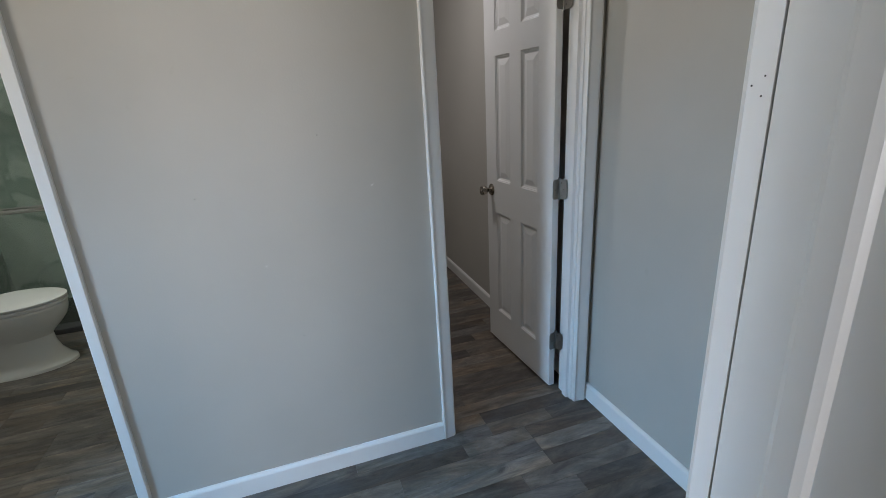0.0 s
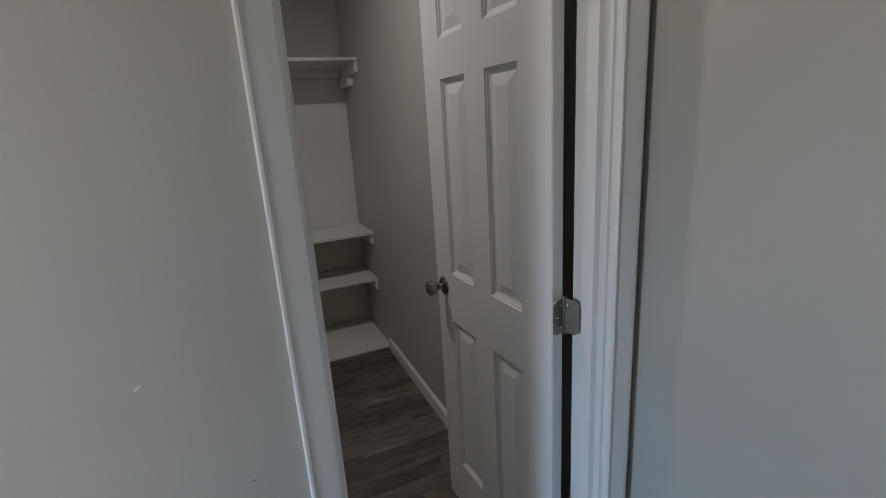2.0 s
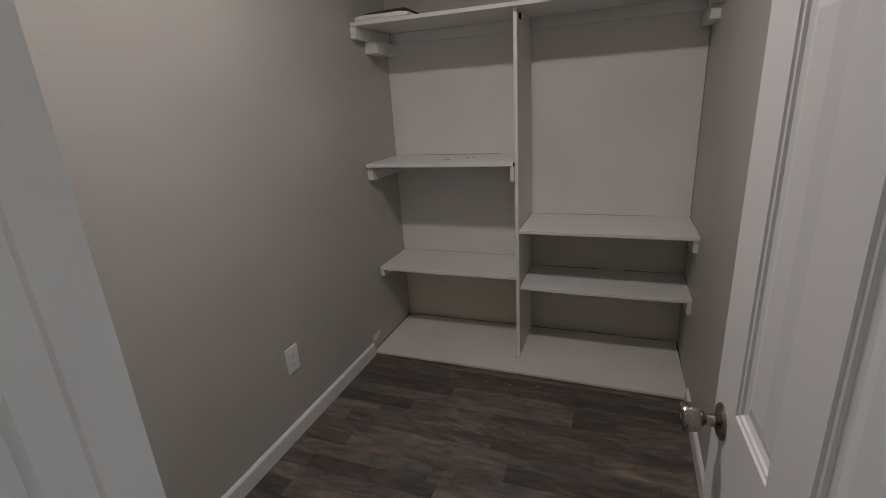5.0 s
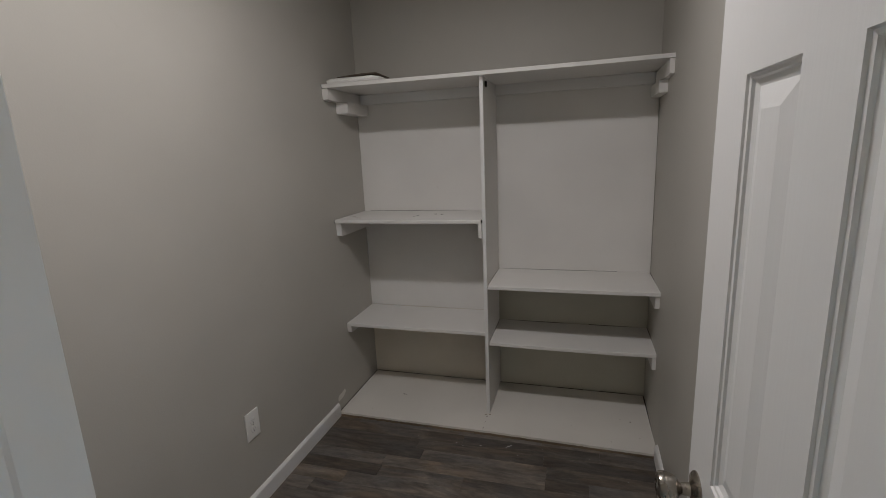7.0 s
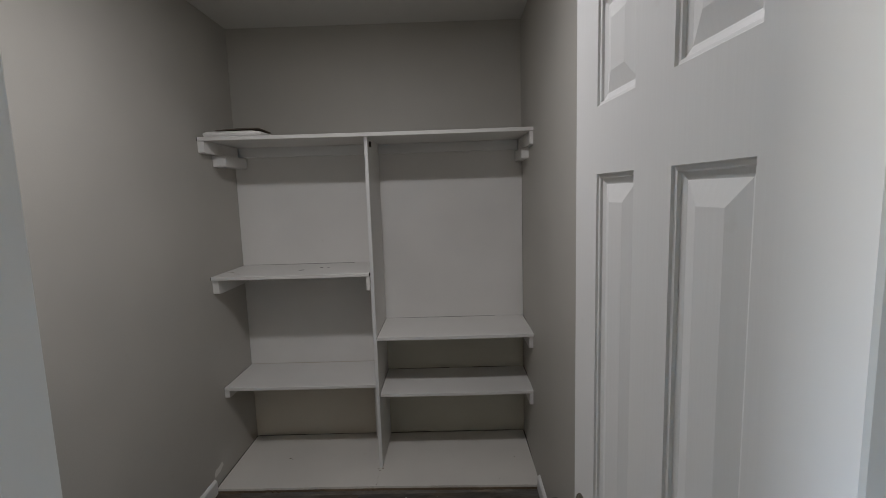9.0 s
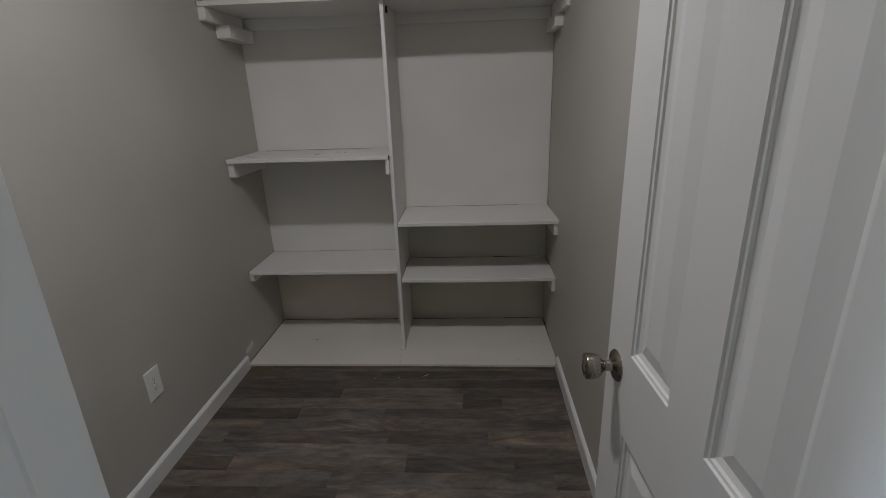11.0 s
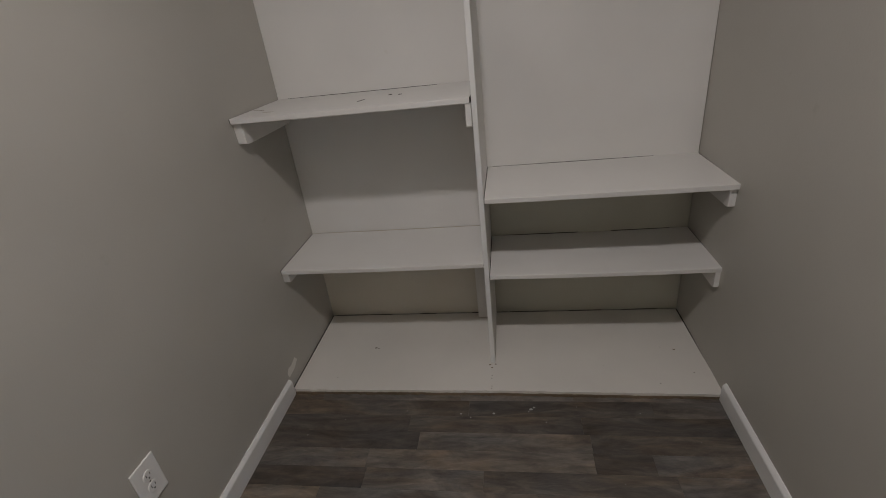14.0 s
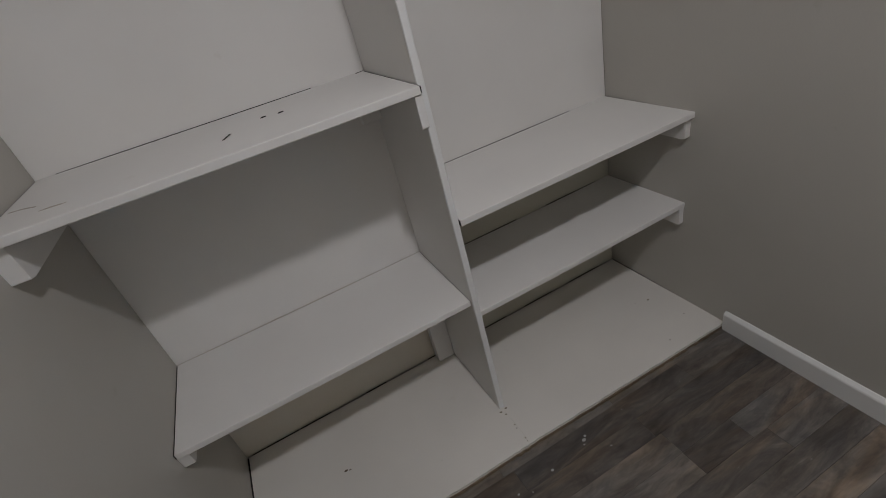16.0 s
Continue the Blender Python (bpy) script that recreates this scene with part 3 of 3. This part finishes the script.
for x, y, r in ((0.380, 3.880, 0.006), (0.404, 3.884, 0.006), (0.390, 3.862, 0.005), (0.391, 3.81, 0.0035), (0.389, 3.795, 0.003), (0.391, 3.748, 0.004),
                (0.390, 3.735, 0.003), (-0.172, 4.003, 0.008), (-0.158, 3.998, 0.005), (1.172, 3.972, 0.006), (1.205, 3.827, 0.003), (1.06, 3.765, 0.003),
                (1.12, 3.99, 0.0025), (-0.30, 3.80, 0.002), (0.12, 3.84, 0.002), (0.86, 3.87, 0.002)):
    add_lathe(bm, [(r, 0), (r * 0.7, 0.0008)], Matrix.Translation((x, y, 0.0238)) @ Matrix.Diagonal((1, 0.6, 1, 1)), 7)
solid("dent_base", bm, PLY, "chips and nail heads in the base board", "chip")

# things left on the top shelf
tray = boxes(((-0.466, 3.875, 1.9155), (-0.155, 4.13, 1.945)), bevel=0.014, segs=3)
for v in tray.verts:
    if v.co.z > 1.94:
        v.co.x += 0.012 if v.co.x < -0.3 else -0.03
tray = tagged(new("plastic_tray", mesh("plastic_tray", tray, PLASTIC, True)), "shallow white plastic tray upside down on the top shelf", "tray")
bm = boxes(((-0.405, 3.895, 1.9455), (-0.172, 4.08, 1.950)), bevel=0.001)
bmesh.ops.subdivide_edges(bm, edges=bm.edges[:], cuts=3)
for v in bm.verts:
    v.co.z += max(0.0, 0.008 * math.sin((v.co.x + 0.40) * 9) + 0.02 * (4.0 - v.co.y))
tagged(new("cardboard_piece", mesh("cardboard_piece", bm, BROWN)), "flat piece of brown cardboard on a white tray", "cardboard")

# outlet on the closet's left wall
outlet = thing("wall_outlet", "white duplex wall outlet with cover plate", "outlet", pose(XL, 3.003, 0.392))
part("cover_plate", boxes(((0, -0.042, -0.064), (0.006, 0.042, 0.064)), bevel=0.003, segs=2), PLASTIC, outlet)
for z in (0.0195, -0.0195):
    bm = add_lathe(bmesh.new(), [(0.0165, 0), (0.0165, 0.0022), (0.0155, 0.003)], pose(0.0055, 0, z, 0, 90, 0), 20)
    rec = part("receptacle", bm, PLASTIC, outlet)
    bm = boxes(((0.0084, -0.0075, z - 0.001), (0.0088, -0.0055, z + 0.008)), ((0.0084, 0.0055, z - 0.001), (0.0088, 0.0075, z + 0.007)))
    add_lathe(bm, [(0.0028, 0), (0.0026, 0.0004)], pose(0.0084, 0, z - 0.0075, 0, 90, 0), 10)
    part("slot", bm, DARK, rec)
part("screw", add_lathe(bmesh.new(), [(0.0035, 0), (0.002, 0.001)], pose(0.006, 0, 0, 0, 90, 0), 12), NICKEL, outlet)

# closet ceiling light, a flat disc
lamp = thing("ceiling_light", "flat round white ceiling light in the closet", "ceiling light", pose(0.40, 2.57, H))
part("lamp_body", add_lathe(bmesh.new(), [(0.11, 0), (0.11, -0.02), (0.10, -0.03), (0.09, -0.031)], Matrix(), 32), PLASTIC, lamp, "", True)

# ---------------------------------------------------------------- bathroom
WC = pose(-1.62, 3.15, 0)


def egg(cx, lx, ly, z, k=36, back=0.75):
    """An egg-shaped ring, long end towards +x."""
    pts = []
    for i in range(k):
        a = 2 * math.pi * i / k
        c, q = math.cos(a), math.sin(a)
        pts.append(Vector((cx + (lx if c > 0 else lx * back) * c, ly * q, z)))
    return pts


def loft(bm, rings, cap=True):
    vr_ = [[bm.verts.new(p) for p in r] for r in rings]
    k = len(vr_[0])
    for p, q in zip(vr_, vr_[1:]):
        for i in range(k):
            bm.faces.new((p[i], p[(i + 1) % k], q[(i + 1) % k], q[i]))
    if cap:
        bm.faces.new(vr_[0][::-1])
        bm.faces.new(vr_[-1])
    bmesh.ops.recalc_face_normals(bm, faces=bm.faces[:])
    return bm


wc = thing("toilet", "white porcelain toilet with its lid closed", "toilet", WC)
part("bowl", loft(bmesh.new(), [egg(-0.05, 0.288, 0.160, 0.0, back=1.0), egg(-0.05, 0.286, 0.158, 0.018, back=1.0), egg(-0.055, 0.262, 0.140, 0.04, back=1.0),
                                egg(-0.06, 0.232, 0.116, 0.09, back=1.0), egg(-0.06, 0.214, 0.104, 0.15, back=1.0), egg(-0.055, 0.206, 0.104, 0.195, back=0.95),
                                egg(-0.04, 0.212, 0.122, 0.222), egg(-0.02, 0.228, 0.146, 0.255), egg(-0.005, 0.250, 0.168, 0.30), egg(0.0, 0.264, 0.180, 0.345),
                                egg(0.0, 0.268, 0.184, 0.378), egg(0.0, 0.262, 0.178, 0.388)]), PORCELAIN, wc, "", True)
part("seat", loft(bmesh.new(), [egg(0.0, 0.258, 0.172, 0.3885), egg(0.0, 0.260, 0.174, 0.393), egg(0.0, 0.273, 0.187, 0.396), egg(0.0, 0.274, 0.188, 0.408), egg(0.0, 0.266, 0.180, 0.412)]), PLASTIC, wc, "", True)
part("lid", loft(bmesh.new(), [egg(0.0, 0.256, 0.170, 0.4125), egg(0.0, 0.258, 0.172, 0.417), egg(0.0, 0.274, 0.188, 0.4195), egg(0.0, 0.275, 0.189, 0.429), egg(0.0, 0.262, 0.178, 0.436), egg(0.0, 0.15, 0.1, 0.441)]), PLASTIC, wc, "", True)
part("tank", boxes(((-0.46, -0.2, 0.37), (-0.26, 0.2, 0.74)), bevel=0.025, segs=3), PORCELAIN, wc, "", True)
part("tank_lid", boxes(((-0.47, -0.21, 0.742), (-0.25, 0.21, 0.775)), bevel=0.01, segs=2), PORCELAIN, wc, "", True)

solid("wall_marble", boxes(((-2.19, 4.38, 0), (XL - T - 0.002, 4.399, 2.2)), ((-2.198, 3.72, 0), (-2.18, 4.38, 2.2))), MARBLE, "grey-green marble-look shower wall panels", "wall panel")
sd = thing("shower_door", "sliding glass shower door with a chrome towel bar", "shower door")
part("bottom_track", boxes(((-2.19, 3.58, 0), (XL - T - 0.016, 3.69, 0.042)), bevel=0.004), TRACK, sd, "dark bottom track")
part("glass_panel", boxes(((-2.18, 3.655, 0.046), (XL - T - 0.016, 3.663, 1.9))), GLASS, sd).visible_shadow = False
part("top_rail", boxes(((-2.19, 3.63, 1.901), (XL - T - 0.016, 3.69, 1.95)), bevel=0.004), CHROME, sd)
# one chrome bar, its dark edges and bright highlight modelled as separate pieces
for z in (0.866, 0.897):
    part("towel_bar_edge", add_lathe(bmesh.new(), [(0.0055, 0), (0.0055, 1.3)], pose(-2.1, 3.62, z, 0, 90, 0), 16), STEEL, sd, "", True)
part("bar_highlight", boxes(((-2.1, 3.616, 0.873), (-0.8, 3.624, 0.890)), bevel=0.002), CHROME, sd)
part("bar_bracket", boxes(((-0.80, 3.612, 0.864), (-0.785, 3.654, 0.908)), ((-2.115, 3.612, 0.864), (-2.10, 3.654, 0.908)), bevel=0.002), CHROME, sd)

# crumbs of paint and plaster on the closet floor
bm = bmesh.new()
for x, y, r in ((0.545, 3.645, 0.012), (0.557, 3.655, 0.008), (0.535, 3.632, 0.006), (0.40, 3.622, 0.009), (0.31, 3.60, 0.004), (0.27, 3.618, 0.006), (0.60, 3.582, 0.005), (-0.33, 3.50, 0.004), (-0.2, 3.58, 0.003), (0.05, 3.63, 0.003), (1.12, 3.50, 0.003),
                (0.83, 3.33, 0.003), (1.0, 3.24, 0.003), (0.62, 3.2, 0.002), (-0.1, 3.55, 0.002), (0.72, 3.66, 0.003), (0.95, 3.63, 0.003), (0.2, 3.1, 0.002)):
    q = bmesh.ops.create_icosphere(bm, subdivisions=1, radius=r * 0.7)["verts"]
    for v in q:
        v.co = Vector((v.co.x * rng.uniform(0.6, 1.3) + x, v.co.y * rng.uniform(0.5, 1.0) + y, 0.001 + max(-0.001, v.co.z * 0.2)))
solid("floor_crumbs", bm, DEBRIS, "white paint crumbs on the plank floor", "debris", kind="stuff")

# ---------------------------------------------------------------- floor planks, each its own piece
PITCH, ORIGIN = 0.0812, 3.3645
plank_meshes = {}


def plank_mesh(length):
    key = round(length, 3)
    if key not in plank_meshes:
        bm = bmesh.new()
        add_box(bm, (0, 0.0002, -0.006), (key - 0.0004, PITCH - 0.0002, 0.0))
        top = [e for e in bm.edges if e.verts[0].co.z > -0.001 and e.verts[1].co.z > -0.001]
        bmesh.ops.bevel(bm, geom=top, offset=0.0006, segments=1, affect="EDGES")
        plank_meshes[key] = mesh("plank", bm, PLANK)
    return plank_meshes[key]


def lay(x0, x1, row, fixed=()):
    """One row of planks from x0 to x1; fixed gives joints to keep."""
    joints = [x0]
    if fixed:
        joints += list(fixed)
    else:
        x = x0 + rng.choice((0.15, 0.25, 0.4, 0.55, 0.7))
        while x < x1 - 0.12:
            joints.append(x)
            x += rng.choice((0.3, 0.45, 0.6, 0.75, 0.9))
    joints.append(x1)
    for a, c in zip(joints, joints[1:]):
        ob = new("plank", plank_mesh(c - a))
        ob.location = (a, ORIGIN + row * PITCH, 0)
        ob.parent = floor


FIXED = {0: (-0.06, 0.748, 0.945), -1: (-0.05, 0.37, 1.0), 1: (0.12, 0.75), 2: (0.07, 0.73), 3: (0.3, 1.0), -2: (-0.2, 0.55)}
for row in range(-21, 5):
    y = ORIGIN + row * PITCH
    lay(XL, XR, row, FIXED.get(row, ()))
for row in range(-39, -21):
    lay(-0.9, XH, row)
for row in range(-21, 4):
    lay(-2.2, XL - T, row)
# the rest of the floor, out of sight behind
bm = bmesh.new()
for row in range(-74, -39):
    y = ORIGIN + row * PITCH
    add_box(bm, (-2.6, y, -0.006), (XH, y + PITCH - 0.0005, 0))
for row in range(-39, -21):
    y = ORIGIN + row * PITCH
    add_box(bm, (-2.6, y, -0.006), (-0.9, y + PITCH - 0.0005, 0))
rest = part("plank_rest", bm, PLANK, floor)
tagged(rest, kind="stuff")
